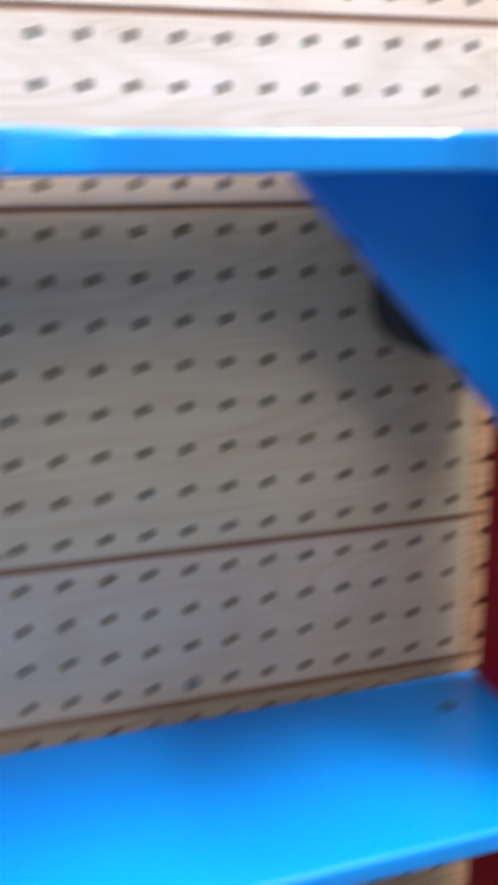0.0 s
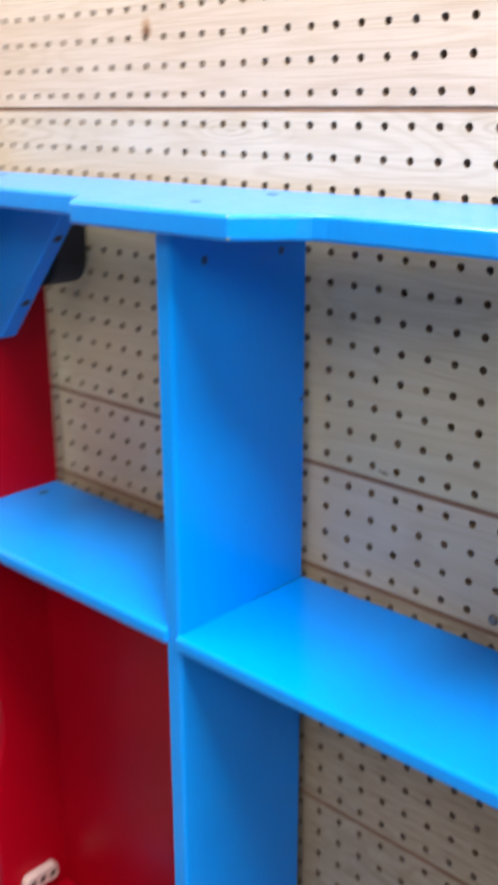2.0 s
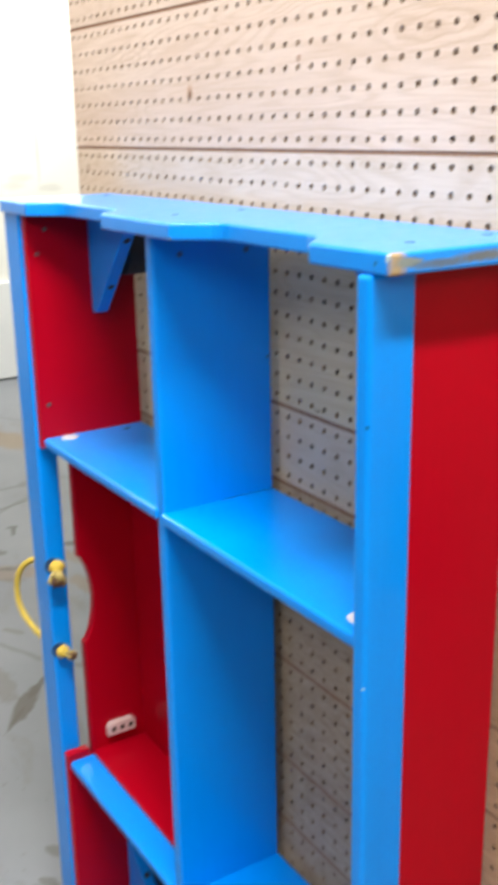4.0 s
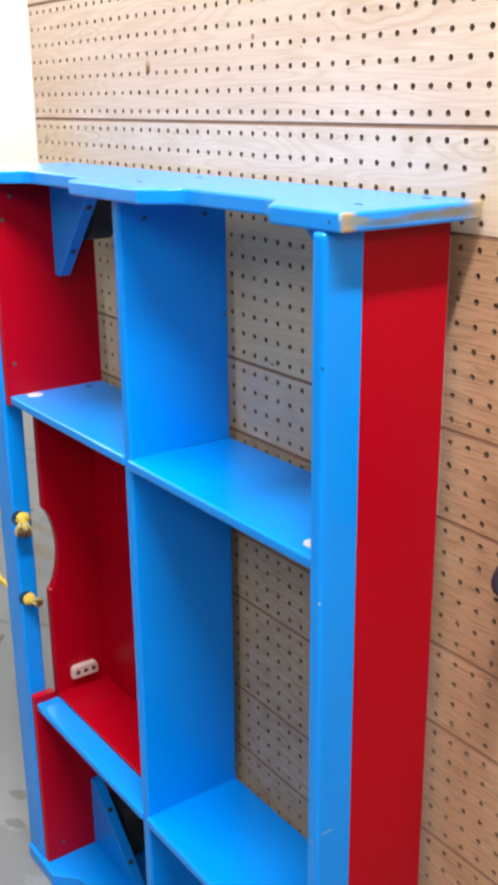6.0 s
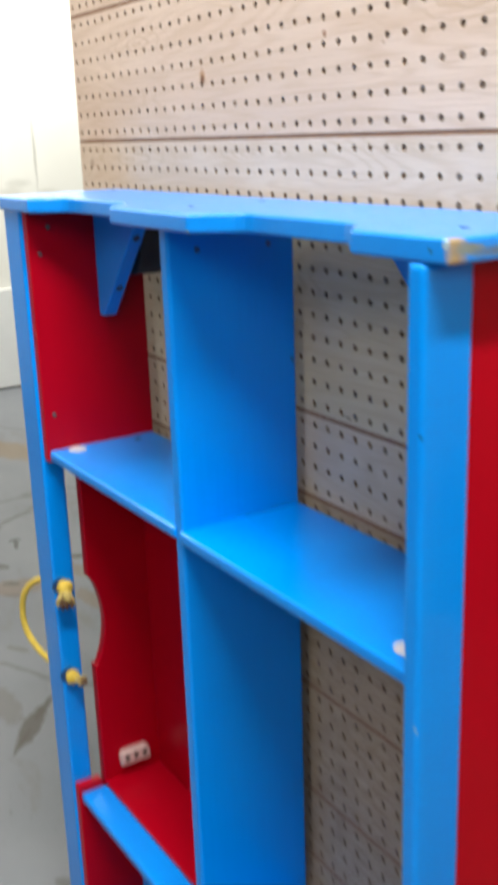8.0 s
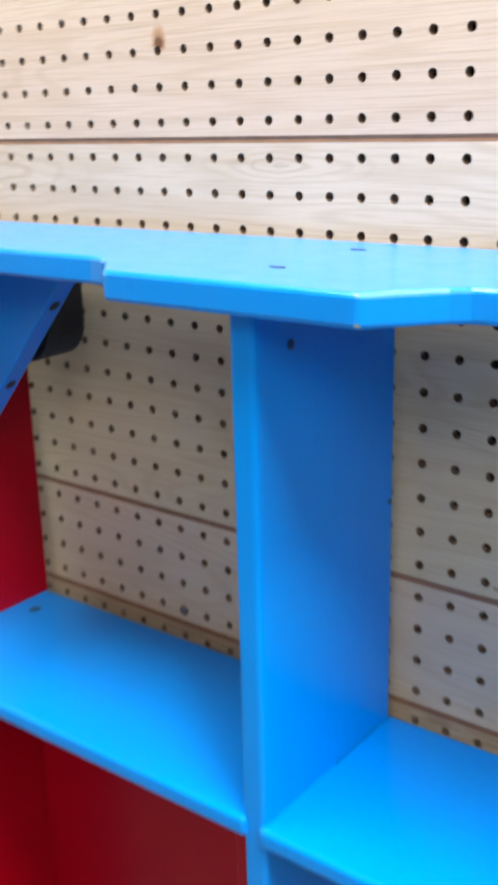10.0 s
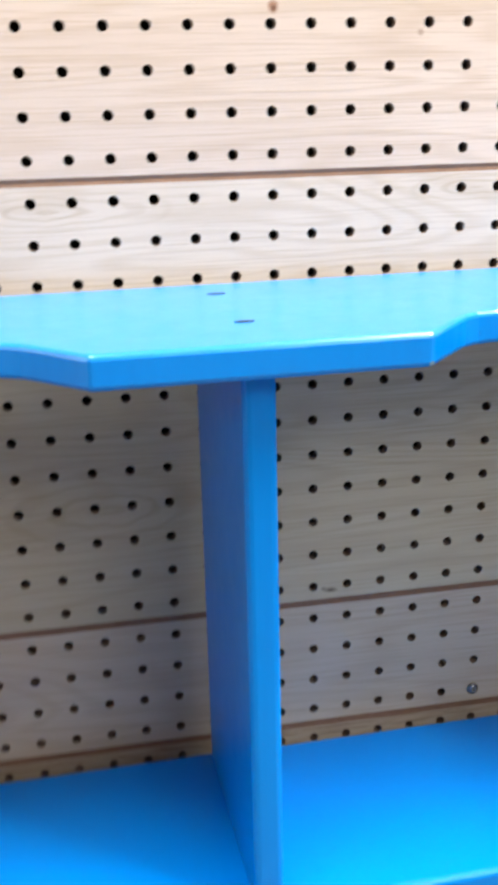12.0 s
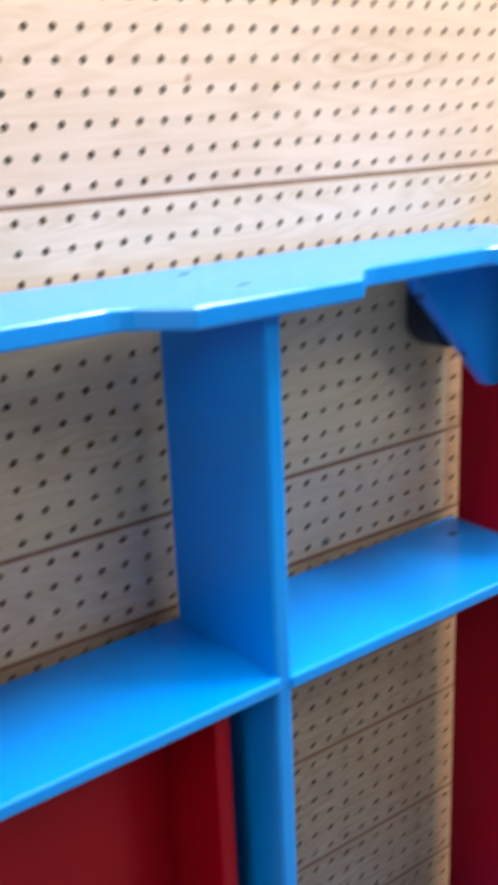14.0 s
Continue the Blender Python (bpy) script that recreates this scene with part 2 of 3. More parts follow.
def smear(tree, vector, one, two, width, ragged):
    """1 inside a ragged long mark between two places on the floor, 0 outside."""
    ax, ay = two[0] - one[0], two[1] - one[1]
    span = math.hypot(ax, ay)
    n = tree.nodes.new("ShaderNodeMapping")
    n.vector_type = "TEXTURE"
    n.inputs["Location"].default_value = ((one[0] + two[0]) / 2, (one[1] + two[1]) / 2, 0)
    n.inputs["Rotation"].default_value = (0, 0, math.atan2(ay, ax))
    n.inputs["Scale"].default_value = (span / 2 + width, width, 1)
    tree.links.new(vector, n.inputs["Vector"])
    return spot(tree, n.outputs["Vector"], (0, 0, 0), (1, 1, 1), 0.15, ragged)


def noise_colour(tree, vector, scale):
    n = node(tree, "ShaderNodeTexNoise", Scale=scale, Detail=3.0)
    tree.links.new(vector, n.inputs["Vector"])
    return n.outputs["Color"]


def concrete():
    m, tree, bsdf = material("floor_concrete")
    v = coords(tree)
    broad = noise_of(tree, v, 1.3, 5.0, 0.6)
    fine = noise_of(tree, v, 45.0, 6.0, 0.7)
    col = mix(tree, ramp_value(tree, broad, 0.35, 0.65), (0.215, 0.225, 0.245), (0.172, 0.18, 0.198))
    col = mix(tree, maths(tree, "MULTIPLY", fine, 0.3), col, (0.19, 0.19, 0.195))
    stain = noise_of(tree, coords(tree, (1.0, 2.6, 1)), 2.4, 5.0, 0.62, 0.8)
    col = mix(tree, maths(tree, "MULTIPLY", ramp_value(tree, stain, 0.58, 0.68), 0.35), col, (0.15, 0.125, 0.10))
    rag = noise_of(tree, v, 30.0, 5.0, 0.65)
    for one, two, width, dark, brown in FLOOR_MARKS:
        col = mix(tree, maths(tree, "MULTIPLY", smear(tree, v, one, two, width, rag), dark), col, brown)
    specks = noise_of(tree, v, 70.0, 3.0, 0.5)
    col = mix(tree, maths(tree, "MULTIPLY", ramp_value(tree, specks, 0.68, 0.71), 0.5), col, (0.09, 0.085, 0.08))
    crack = tree.nodes.new("ShaderNodeTexVoronoi")
    crack.feature = "DISTANCE_TO_EDGE"
    crack.inputs["Scale"].default_value = 0.55
    wander = mix(tree, 0.12, coords(tree, (1, 1.4, 1)), noise_colour(tree, v, 5.0))
    tree.links.new(wander, crack.inputs["Vector"])
    line = ramp_value(tree, crack.outputs["Distance"], 0.007, 0.001)
    col = mix(tree, maths(tree, "MULTIPLY", line, 0.55), col, (0.08, 0.075, 0.07))
    tree.links.new(col, bsdf.inputs["Base Color"])
    tree.links.new(maths(tree, "ADD", 0.42, maths(tree, "MULTIPLY", stain, 0.3)), bsdf.inputs["Roughness"])
    bump(tree, bsdf, fine, 0.2, 0.002)
    return m


# the grid of holes: an inch apart, columns from x = 0, rows from the groove at GROOVE
INCH, GROOVE = 0.0254, 1.322
CX = -0.0475                    # middle of the shelf unit


def hole_x(c):
    return c * INCH


def hole_z(r):
    return GROOVE + (r - 0.5) * INCH


FIGURES = [
    ((-0.122, 0, 1.104), (0.036, 0.3, 0.011)), ((-0.47, 0, 1.297), (0.055, 0.3, 0.009)), ((0.14, 0, 1.309), (0.028, 0.3, 0.005)),
    ((0.375, 0, 1.303), (0.040, 0.3, 0.009)), ((0.225, 0, 1.436), (0.055, 0.3, 0.012)), ((-0.427, 0, 1.446), (0.035, 0.3, 0.008)),
    ((-0.14, 0, 1.304), (0.030, 0.3, 0.005)), ((0.123, 0, 0.636), (0.05, 0.3, 0.02)),
]
KNOTS = [
    ((-0.2525, 0, 1.394), (0.0062, 0.02, 0.0085), 0.75, (0.42, 0.20, 0.08)),
    ((-0.2525, 0, 1.391), (0.0040, 0.02, 0.0052), 0.9, (0.13, 0.05, 0.025)),
    ((0.002, 0, 1.4205), (0.0029, 0.02, 0.0034), 0.8, (0.30, 0.11, 0.05)),
    ((0.002, 0, 1.4195), (0.0016, 0.02, 0.0018), 0.8, (0.12, 0.05, 0.02)),
    ((0.039, 0, 1.0262), (0.0045, 0.02, 0.0016), 0.75, (0.12, 0.07, 0.04)),
    ((0.033, 0, 1.0275), (0.002, 0.02, 0.0012), 0.6, (0.12, 0.07, 0.04)),
    ((-0.605, 0, 1.29), (0.007, 0.02, 0.006), 0.4, (0.20, 0.09, 0.05)),
    ((0.096, 0, 1.405), (0.002, 0.02, 0.002), 0.5, (0.25, 0.12, 0.06)),
]
BLUE = (0.001, 0.249, 0.80)
BLUE_DARK = (0.001, 0.200, 0.71)
RED = (0.38, 0.0, 0.010)
RED_DARK = (0.31, 0.0, 0.008)
blue = paint("blue_enamel", BLUE, BLUE_DARK)
blue_worn = paint("blue_enamel_worn", BLUE, BLUE_DARK, 0.30, gloss=0.45, coat=0.50, veil=0.22, wear=[
    ((0.4368, -0.1815, 1.246), (0.0042, 0.0085, 0.03), (0.42, 0.30, 0.15)),
    ((0.4325, -0.1885, 1.2535), (0.0028, 0.002, 0.0045), (0.42, 0.55, 0.60)),
    ((0.4180, -0.1885, 1.2475), (0.0016, 0.002, 0.0020), (0.01, 0.06, 0.16)),
    ((0.4365, -0.168, 1.2485), (0.003, 0.012, 0.004), (0.22, 0.27, 0.26)),
    ((0.4365, -0.010, 1.247), (0.012, 0.022, 0.03), (0.38, 0.27, 0.14)),
    ((0.0845, -0.1895, 1.2565), (0.0024, 0.0020, 0.0018), (0.28, 0.37, 0.42)),
    ((0.0845, -0.1895, 1.2400), (0.0024, 0.0020, 0.0018), (0.28, 0.37, 0.42)),
    ((0.4355, -0.135, 1.2455), (0.0016, 0.026, 0.0030), (0.10, 0.16, 0.24)),
    ((0.4355, -0.092, 1.2475), (0.0016, 0.022, 0.0036), (0.13, 0.15, 0.16)),
    ((0.4355, -0.052, 1.248), (0.0016, 0.026, 0.0044), (0.16, 0.15, 0.12)),
    ((-0.4355, -0.188, 1.246), (0.003, 0.004, 0.02), (0.35, 0.42, 0.42)),
    ((0.3290, -0.188, 1.2575), (0.006, 0.003, 0.0012), (0.40, 0.52, 0.60)),
])
blue_post = paint("blue_enamel_post", BLUE, BLUE_DARK, wear=[
    ((0.4120, -0.1898, 0.876), (0.0013, 0.003, 0.0013), (0.40, 0.55, 0.66)),
    ((0.4125, -0.1895, 1.115), (0.0011, 0.003, 0.0020), (0.01, 0.10, 0.28)),
    ((0.3990, -0.1905, 0.935), (0.0014, 0.002, 0.0026), (0.30, 0.48, 0.68)),
    ((0.4142, -0.176, 0.600), (0.0020, 0.008, 0.0010), (0.22, 0.42, 0.70)),
    ((0.4050, -0.1905, 0.588), (0.0050, 0.002, 0.0009), (0.22, 0.42, 0.70)),
])
red = paint("red_enamel", RED, RED_DARK, 0.36, gloss=0.12, coat=0.07)
wood = pine("pine_ply", (1.0, 0.99, 1.0), 1.0)
pale_wood = pine("pine_ply_pale", (0.98, 1.005, 1.0), 0.85)
green_wood = pine("pine_ply_greenish", (0.88, 0.96, 0.84), 0.9)
grey_wood = pine("pine_ply_grey", (0.89, 0.94, 0.88), 1.0)
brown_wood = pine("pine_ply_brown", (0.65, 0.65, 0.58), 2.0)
# pine copy with weaker light and red bounce beside the unit put into its tint
dimmed_wood = pine("pine_ply_dimmed", (0.74, 0.575, 0.44), 1.9)
# hole walls darker than the pine: shade inside the holes put into the colour
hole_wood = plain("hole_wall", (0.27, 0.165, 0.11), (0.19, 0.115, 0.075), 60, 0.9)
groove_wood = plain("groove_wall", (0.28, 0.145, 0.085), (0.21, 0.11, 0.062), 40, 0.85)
# near-black that paints in the darkness at the bottom of holes
hole_shade = plain("cavity_shade", (0.06, 0.042, 0.03), (0.04, 0.028, 0.02), 30, 0.9)
steel = plain("zinc_screw", (0.26, 0.25, 0.23), (0.18, 0.17, 0.16), 300, 0.26, 0.5)
dark_steel = plain("dull_screw", (0.13, 0.13, 0.12), (0.07, 0.07, 0.07), 300, 0.5, 0.6)
filler = plain("dark_filler", (0.022, 0.036, 0.055), (0.012, 0.018, 0.03), 300, 0.7)
seam = plain("dark_seam", (0.004, 0.05, 0.16), (0.003, 0.03, 0.11), 200, 0.7)
painted = plain("painted_screw", (0.01, 0.085, 0.24), (0.008, 0.055, 0.15), 200, 0.5)
rubber = plain("black_rubber", (0.010, 0.010, 0.012), (0.018, 0.018, 0.021), 120, 0.6)
grip = plain("rubber_grip", (0.018, 0.024, 0.034), (0.028, 0.034, 0.045), 160, 0.42)
white_wood = plain("white_block", (0.64, 0.48, 0.44), (0.54, 0.39, 0.36), 60, 0.5)
sticker = plain("white_felt", (0.55, 0.53, 0.55), (0.46, 0.44, 0.47), 200, 0.75)
yellow = plain("yellow_rope", (0.66, 0.47, 0.06), (0.50, 0.34, 0.04), 160, 0.75, 0, 0.6, 0.002)
pale_fray = plain("pale_frayed_rope", (0.55, 0.44, 0.14), (0.36, 0.27, 0.09), 300, 0.9, 0, 0.8, 0.002)
fray = plain("frayed_rope", (0.20, 0.105, 0.05), (0.10, 0.05, 0.028), 300, 0.9, 0, 0.8, 0.002)


def cracked_plaster():
    m, tree, bsdf = material("cream_wall")
    v = coords(tree)
    col = mix(tree, ramp_value(tree, noise_of(tree, v, 3.0, 4.0), 0.3, 0.7), (0.82, 0.80, 0.74), (0.785, 0.765, 0.70))
    wavy = mix(tree, 0.02, v, noise_colour(tree, v, 9.0))
    rag = noise_of(tree, v, 14.0, 4.0, 0.6)
    col = mix(tree, maths(tree, "MULTIPLY", spot(tree, wavy, (-4.59, 1.375, 1.23), (0.4, 0.007, 0.17), 0.3), 0.5), col, (0.30, 0.29, 0.25))
    for y, z in ((1.29, 1.10), (1.45, 1.04), (1.25, 1.06)):
        col = mix(tree, maths(tree, "MULTIPLY", spot(tree, v, (-4.6, y, z), (0.4, 0.06, 0.02), 0.4, rag), 0.4), col, (0.50, 0.48, 0.42))
    tree.links.new(col, bsdf.inputs["Base Color"])
    bsdf.inputs["Roughness"].default_value = 0.6
    bump(tree, bsdf, rag, 0.1, 0.002)
    return m


cream = cracked_plaster()
white = plain("white_wall", (0.80, 0.80, 0.78), (0.74, 0.74, 0.73), 4, 0.55)
plaster = plain("grey_wall", (0.26, 0.26, 0.26), (0.21, 0.21, 0.21), 5, 0.7)
ground = concrete()


# ---- building blocks ----
def finish(bm, edge, segments=3):
    bmesh.ops.remove_doubles(bm, verts=bm.verts, dist=1e-6)
    bmesh.ops.recalc_face_normals(bm, faces=bm.faces)
    if edge:
        sharp = [e for e in bm.edges if len(e.link_faces) == 2 and e.calc_face_angle(0) > 0.6]
        bmesh.ops.bevel(bm, geom=sharp, offset=edge, segments=segments, profile=0.5, affect="EDGES", clamp_overlap=True)
    return bm


def box(x0, x1, y0, y1, z0, z1, edge=0.0025):
    bm = bmesh.new()
    bmesh.ops.create_cube(bm, size=1.0, matrix=Matrix.LocRotScale(((x0 + x1) / 2, (y0 + y1) / 2, (z0 + z1) / 2), None, (x1 - x0, y1 - y0, z1 - z0)))
    return finish(bm, edge)


def prism(outline, low, high, axis, edge=0.0025):
    """An outline of pairs, pushed along an axis from low to high."""
    bm = bmesh.new()

    def put(a, b, c):
        return {"z": (a, b, c), "y": (a, c, b), "x": (c, a, b)}[axis]

    a = [bm.verts.new(put(p, q, low)) for p, q in outline]
    b = [bm.verts.new(put(p, q, high)) for p, q in outline]
    bm.faces.new(a)
    bm.faces.new(b)
    for i in range(len(a)):
        j = (i + 1) % len(a)
        bm.faces.new((a[i], a[j], b[j], b[i]))
    return finish(bm, edge)


def turned(profile, place, axis="z", steps=20):
    """A body of revolution from pairs of radius and height."""
    bm = bmesh.new()
    rows = []
    for r, h in profile:
        rows.append([bm.verts.new((r * math.cos(k * math.tau / steps), r * math.sin(k * math.tau / steps), h)) for k in range(steps)])
    for a, b in zip(rows, rows[1:]):
        for k in range(steps):
            bm.faces.new((a[k], a[(k + 1) % steps], b[(k + 1) % steps], b[k]))
    bm.faces.new(rows[0])
    bm.faces.new(rows[-1])
    spin = {"z": Matrix(), "y": Matrix.Rotation(radians(90), 4, "X"), "x": Matrix.Rotation(radians(90), 4, "Y"), "-y": Matrix.Rotation(radians(90), 4, "X")}[axis]
    bmesh.ops.transform(bm, matrix=Matrix.Translation(place) @ spin, verts=bm.verts)
    return finish(bm, 0)


def cord(points, radius, sides=10, twist=0.0):
    """A rope along points, with a three-strand outline."""
    bm = bmesh.new()
    rows = []
    for i, p in enumerate(points):
        p = Vector(p)
        way = (Vector(points[min(i + 1, len(points) - 1)]) - Vector(points[max(i - 1, 0)])).normalized()
        side = way.orthogonal().normalized() if not rows else (last - way * last.dot(way)).normalized()
        last = side
        up = way.cross(side)
        ring = []
        for k in range(sides):
            a = k * math.tau / sides
            r = radius * (1 + 0.13 * math.cos(3 * a + twist * i))
            ring.append(bm.verts.new(p + side * (r * math.cos(a)) + up * (r * math.sin(a))))
        rows.append(ring)
    for a, b in zip(rows, rows[1:]):
        for k in range(sides):
            bm.faces.new((a[k], a[(k + 1) % sides], b[(k + 1) % sides], b[k]))
    bm.faces.new(rows[0])
    bm.faces.new(rows[-1])
    return finish(bm, 0)


def mesh_of(name, bm, mat, smooth=False):
    me = bpy.data.meshes.new(name)
    if smooth:
        for f in bm.faces:
            f.smooth = True
    bm.to_mesh(me)
    bm.free()
    me.materials.append(mat)
    return me


def part(name, bm, mat, parent, label="", smooth=False):
    ob = new(name, mesh_of(name, bm, mat, smooth))
    ob.parent = parent
    return tagged(ob, label)


def structure(name, bm, mat, label, category):
    return tagged(new(name, mesh_of(name, bm, mat)), label, category, kind="structure")


# ---- the room ----
CEILING = 3.9
structure("floor", box(-4.6, 3.6, -3.6, 3.6, -0.1, 0.0, 0), ground, "grey concrete floor with brown stains and cracks", "floor")
structure("ceiling", box(-4.6, 3.6, -3.6, 3.6, CEILING, CEILING + 0.1, 0), plaster, "plain grey ceiling of the workshop", "ceiling")
structure("wall_south", box(-4.6, 3.6, -3.7, -3.6, 0, CEILING, 0), plaster, "plain grey wall of the workshop", "wall")
structure("wall_north", box(-4.6, 3.6, 3.6, 3.7, 0, CEILING, 0), plaster, "plain grey wall of the workshop", "wall")
structure("wall_east", box(3.6, 3.7, -3.6, 3.6, 0, CEILING, 0), plaster, "plain grey wall of the workshop", "wall")
wall_west = structure("wall_west", box(-4.7, -4.6, -3.6, 3.6, 0, CEILING, 0), cream, "bright cream wall above a white lower panel", "wall")
part("lower_panel", box(-4.6, -4.575, -3.6, 3.6, 0.012, 0.55, 0.004), white, wall_west, "white painted lower wall panel")
structure("wall_partition", box(1.21, 3.6, 0.0, 0.09, 0, CEILING, 0), plaster, "plain partition beside the pegboard", "wall")
# body behind the planks, coloured near-black so the holes look deep and shaded
pegboard = structure("wall_pegboard", box(-0.640, 1.205, 0.030, 0.09, 0, CEILING, 0), hole_shade, "wall of grooved pine pegboard with rows of round holes", "pegboard wall")
part("edge_strip", box(-0.6475, -0.641, 0.0085, 0.09, 0, CEILING, 0), wood, pegboard, "raw end of the pegboard wall")


# ---- the shelf unit ----
unit = new("toy_shelf")
unit.matrix_world = pose(CX, 0, 0, 0, 0, 0.8)
tagged(unit, "blue and red painted wooden shelf unit standing against the pegboard", "shelf unit")
BACK = -0.014
INNER_L, INNER_R = -0.3635, 0.3905      # inner faces of the side walls
TOP, BOARD = 1.2568, 0.0183


def scalloped():
    """Half of the stepped front edge, from the middle outwards, then mirrored."""
    half = [(0.0845, -0.1895), (0.098, -0.1745), (0.108, -0.1635), (0.116, -0.1555), (0.125, -0.1505), (0.136, -0.1485)]
    half += [(0.272, -0.1485), (0.286, -0.1505), (0.297, -0.1555), (0.306, -0.1635), (0.316, -0.1745), (0.3295, -0.188)]
    half += [(0.4355, -0.188), (0.4355, -0.012)]
    return half + [(-x, y) for x, y in reversed(half)]


top = part("top_board", prism(scalloped(), TOP - BOARD, TOP, "z", 0.0030), blue_worn, unit, "blue top board with stepped front edge and worn corners")
base = part("base_board", prism(scalloped(), 0.0, 0.026, "z", 0.0025), blue, unit, "blue base board with stepped front edge")
LOW, HIGH = 0.026, TOP - BOARD
part("divider", box(-0.009, 0.009, -0.172, BACK - 0.001, LOW - 0.005, HIGH + 0.005, 0.0042), blue, unit)
part("post", box(-0.4375, -0.3795, -0.1825, -0.150, LOW - 0.005, HIGH + 0.005, 0.004), blue, unit, "blue front post with two rope holes")
part("post", prism([(0.3968, -0.1908), (0.4142, -0.1900), (0.4142, -0.1412), (0.3968, -0.1412)], LOW + 0.0003, HIGH - 0.0003, "z", 0.0045), blue_post, unit)
part("joint_gap", box(0.0086, 0.0094, -0.090, BACK - 0.001, 0.9098, 0.9110, 0), seam, unit, "dark open joint between shelf and divider")
part("side_panel", box(0.3905, 0.4105, -0.1420, -0.0275, LOW, HIGH, 0.0015), red, unit, "red side panel")
part("side_panel", box(-0.3795, INNER_L, -0.1785, BACK, 0.897, HIGH, 0.002), red, unit, "red side panel")
low_side = [(-0.1795, LOW), (BACK, LOW), (BACK, 0.359), (-0.140, 0.359), (-0.140, 0.372), (-0.1795, 0.372)]
part("side_panel", prism(low_side, -0.3795, INNER_L, "x", 0.002), red, unit, "red lower side panel")
shelf_l = part("shelf", box(INNER_L - 0.004, -0.005, -0.1755, BACK, 0.898, 0.9125, 0.0038), blue, unit)
shelf_r = part("shelf", box(0.005, INNER_R + 0.004, -0.1755, BACK, 0.896, 0.9105, 0.0038), blue, unit)
part("shelf", box(0.005, INNER_R + 0.004, -0.1755, BACK, 0.3445, 0.359, 0.0038), blue, unit)
part("shelf", box(INNER_L - 0.004, -0.005, -0.1755, BACK, 0.3445, 0.359, 0.0038), blue, unit)


def bracket(wall, out, foot, head, side):
    """A triangular gusset in the corner of a side wall, with two screw holes in its sloping face."""
    tri = [(wall, foot), (wall + side * out, foot), (wall + side * 0.014, head), (wall, head)]
    ob = part("bracket", prism(tri, -0.085, -0.066, "y", 0.0015), blue, unit, "blue triangular corner bracket")
    a, b = Vector((wall + side * out, -0.0755, foot)), Vector((wall + side * 0.014, -0.0755, head))
    for f in (0.24, 0.72):
        p = a.lerp(b, f)
        normal = Vector((side * abs(head - foot), 0, (out - 0.014) * (1 if head > foot else -1))).normalized()
        bm = turned([(0.0048, -0.002), (0.0048, 0.0003), (0.0040, 0.0005), (0.0010, 0.0005)], (0, 0, 0), "z", 14)
        turn = normal.to_track_quat("Z", "Y").to_matrix().to_4x4()
        bmesh.ops.transform(bm, matrix=Matrix.Translation(p) @ turn, verts=bm.verts)
        part("screw", bm, rubber, ob, "dark sunk screw")
    return ob


bracket(INNER_R, 0.152, HIGH, 1.090, -1)
bracket(INNER_L, 0.140, HIGH, 1.093, 1)
bracket(INNER_L, 0.158, LOW, 0.168, 1)
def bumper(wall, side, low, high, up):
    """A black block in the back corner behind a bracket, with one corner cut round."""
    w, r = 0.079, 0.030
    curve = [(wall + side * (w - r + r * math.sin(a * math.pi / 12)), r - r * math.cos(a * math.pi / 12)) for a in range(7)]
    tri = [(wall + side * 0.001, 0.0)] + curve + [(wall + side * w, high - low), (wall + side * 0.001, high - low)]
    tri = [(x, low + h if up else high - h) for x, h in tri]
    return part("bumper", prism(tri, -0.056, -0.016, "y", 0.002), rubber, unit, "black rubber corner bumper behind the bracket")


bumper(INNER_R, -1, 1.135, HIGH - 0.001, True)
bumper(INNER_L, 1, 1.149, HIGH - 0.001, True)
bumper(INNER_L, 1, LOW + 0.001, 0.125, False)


def screw_head(place, axis, radius=0.0034, mat=dark_steel, parent=unit, label="dull sunk screw"):
    return part("screw", turned([(radius, -0.0015), (radius, 0.0004), (radius * 0.7, 0.0009), (radius * 0.25, 0.0009), (radius * 0.2, 0.0002)], place, axis, 14), mat, parent, label)


for y, z in ((-0.150, 1.217), (-0.164, 1.183), (-0.164, 0.963), (-0.148, 0.057)):
    screw_head((INNER_L, y, z), "x")
for y, z, r in ((-0.137, 1.214, 0.0034), (-0.049, 1.213, 0.0034), (-0.021, 1.082, 0.0022)):
    screw_head((0.009, y, z), "x", r, painted, unit, "sunk screw painted over in blue")
for x, y in ((0.0, -0.136), (0.0, -0.050), (0.388, -0.128), (0.388, -0.040), (-0.388, -0.128), (-0.388, -0.040)):
    part("screw", prism([(x + 0.0055 * math.cos(a * math.tau / 14), y + 0.0024 * math.sin(a * math.tau / 14)) for a in range(14)], TOP - 0.001, TOP + 0.0004, "z", 0),
         filler, top, "dark filled screw hole")
for shelf, x, y, z in ((shelf_r, 0.352, -0.055, 0.9105), (shelf_l, -0.342, -0.050, 0.9125)):
    screw_head((x, y, z), "z", 0.0055, painted, shelf, "dark sunk screw")
for shelf, x, y, z in ((shelf_r, 0.3565, -0.1490, 0.9105), (shelf_l, -0.348, -0.141, 0.9125)):
    part("felt_dot", turned([(0.0125, 0.0), (0.0128, 0.0006), (0.0118, 0.0011)], (x, y, z), "z", 28), sticker, shelf, "white felt dot")

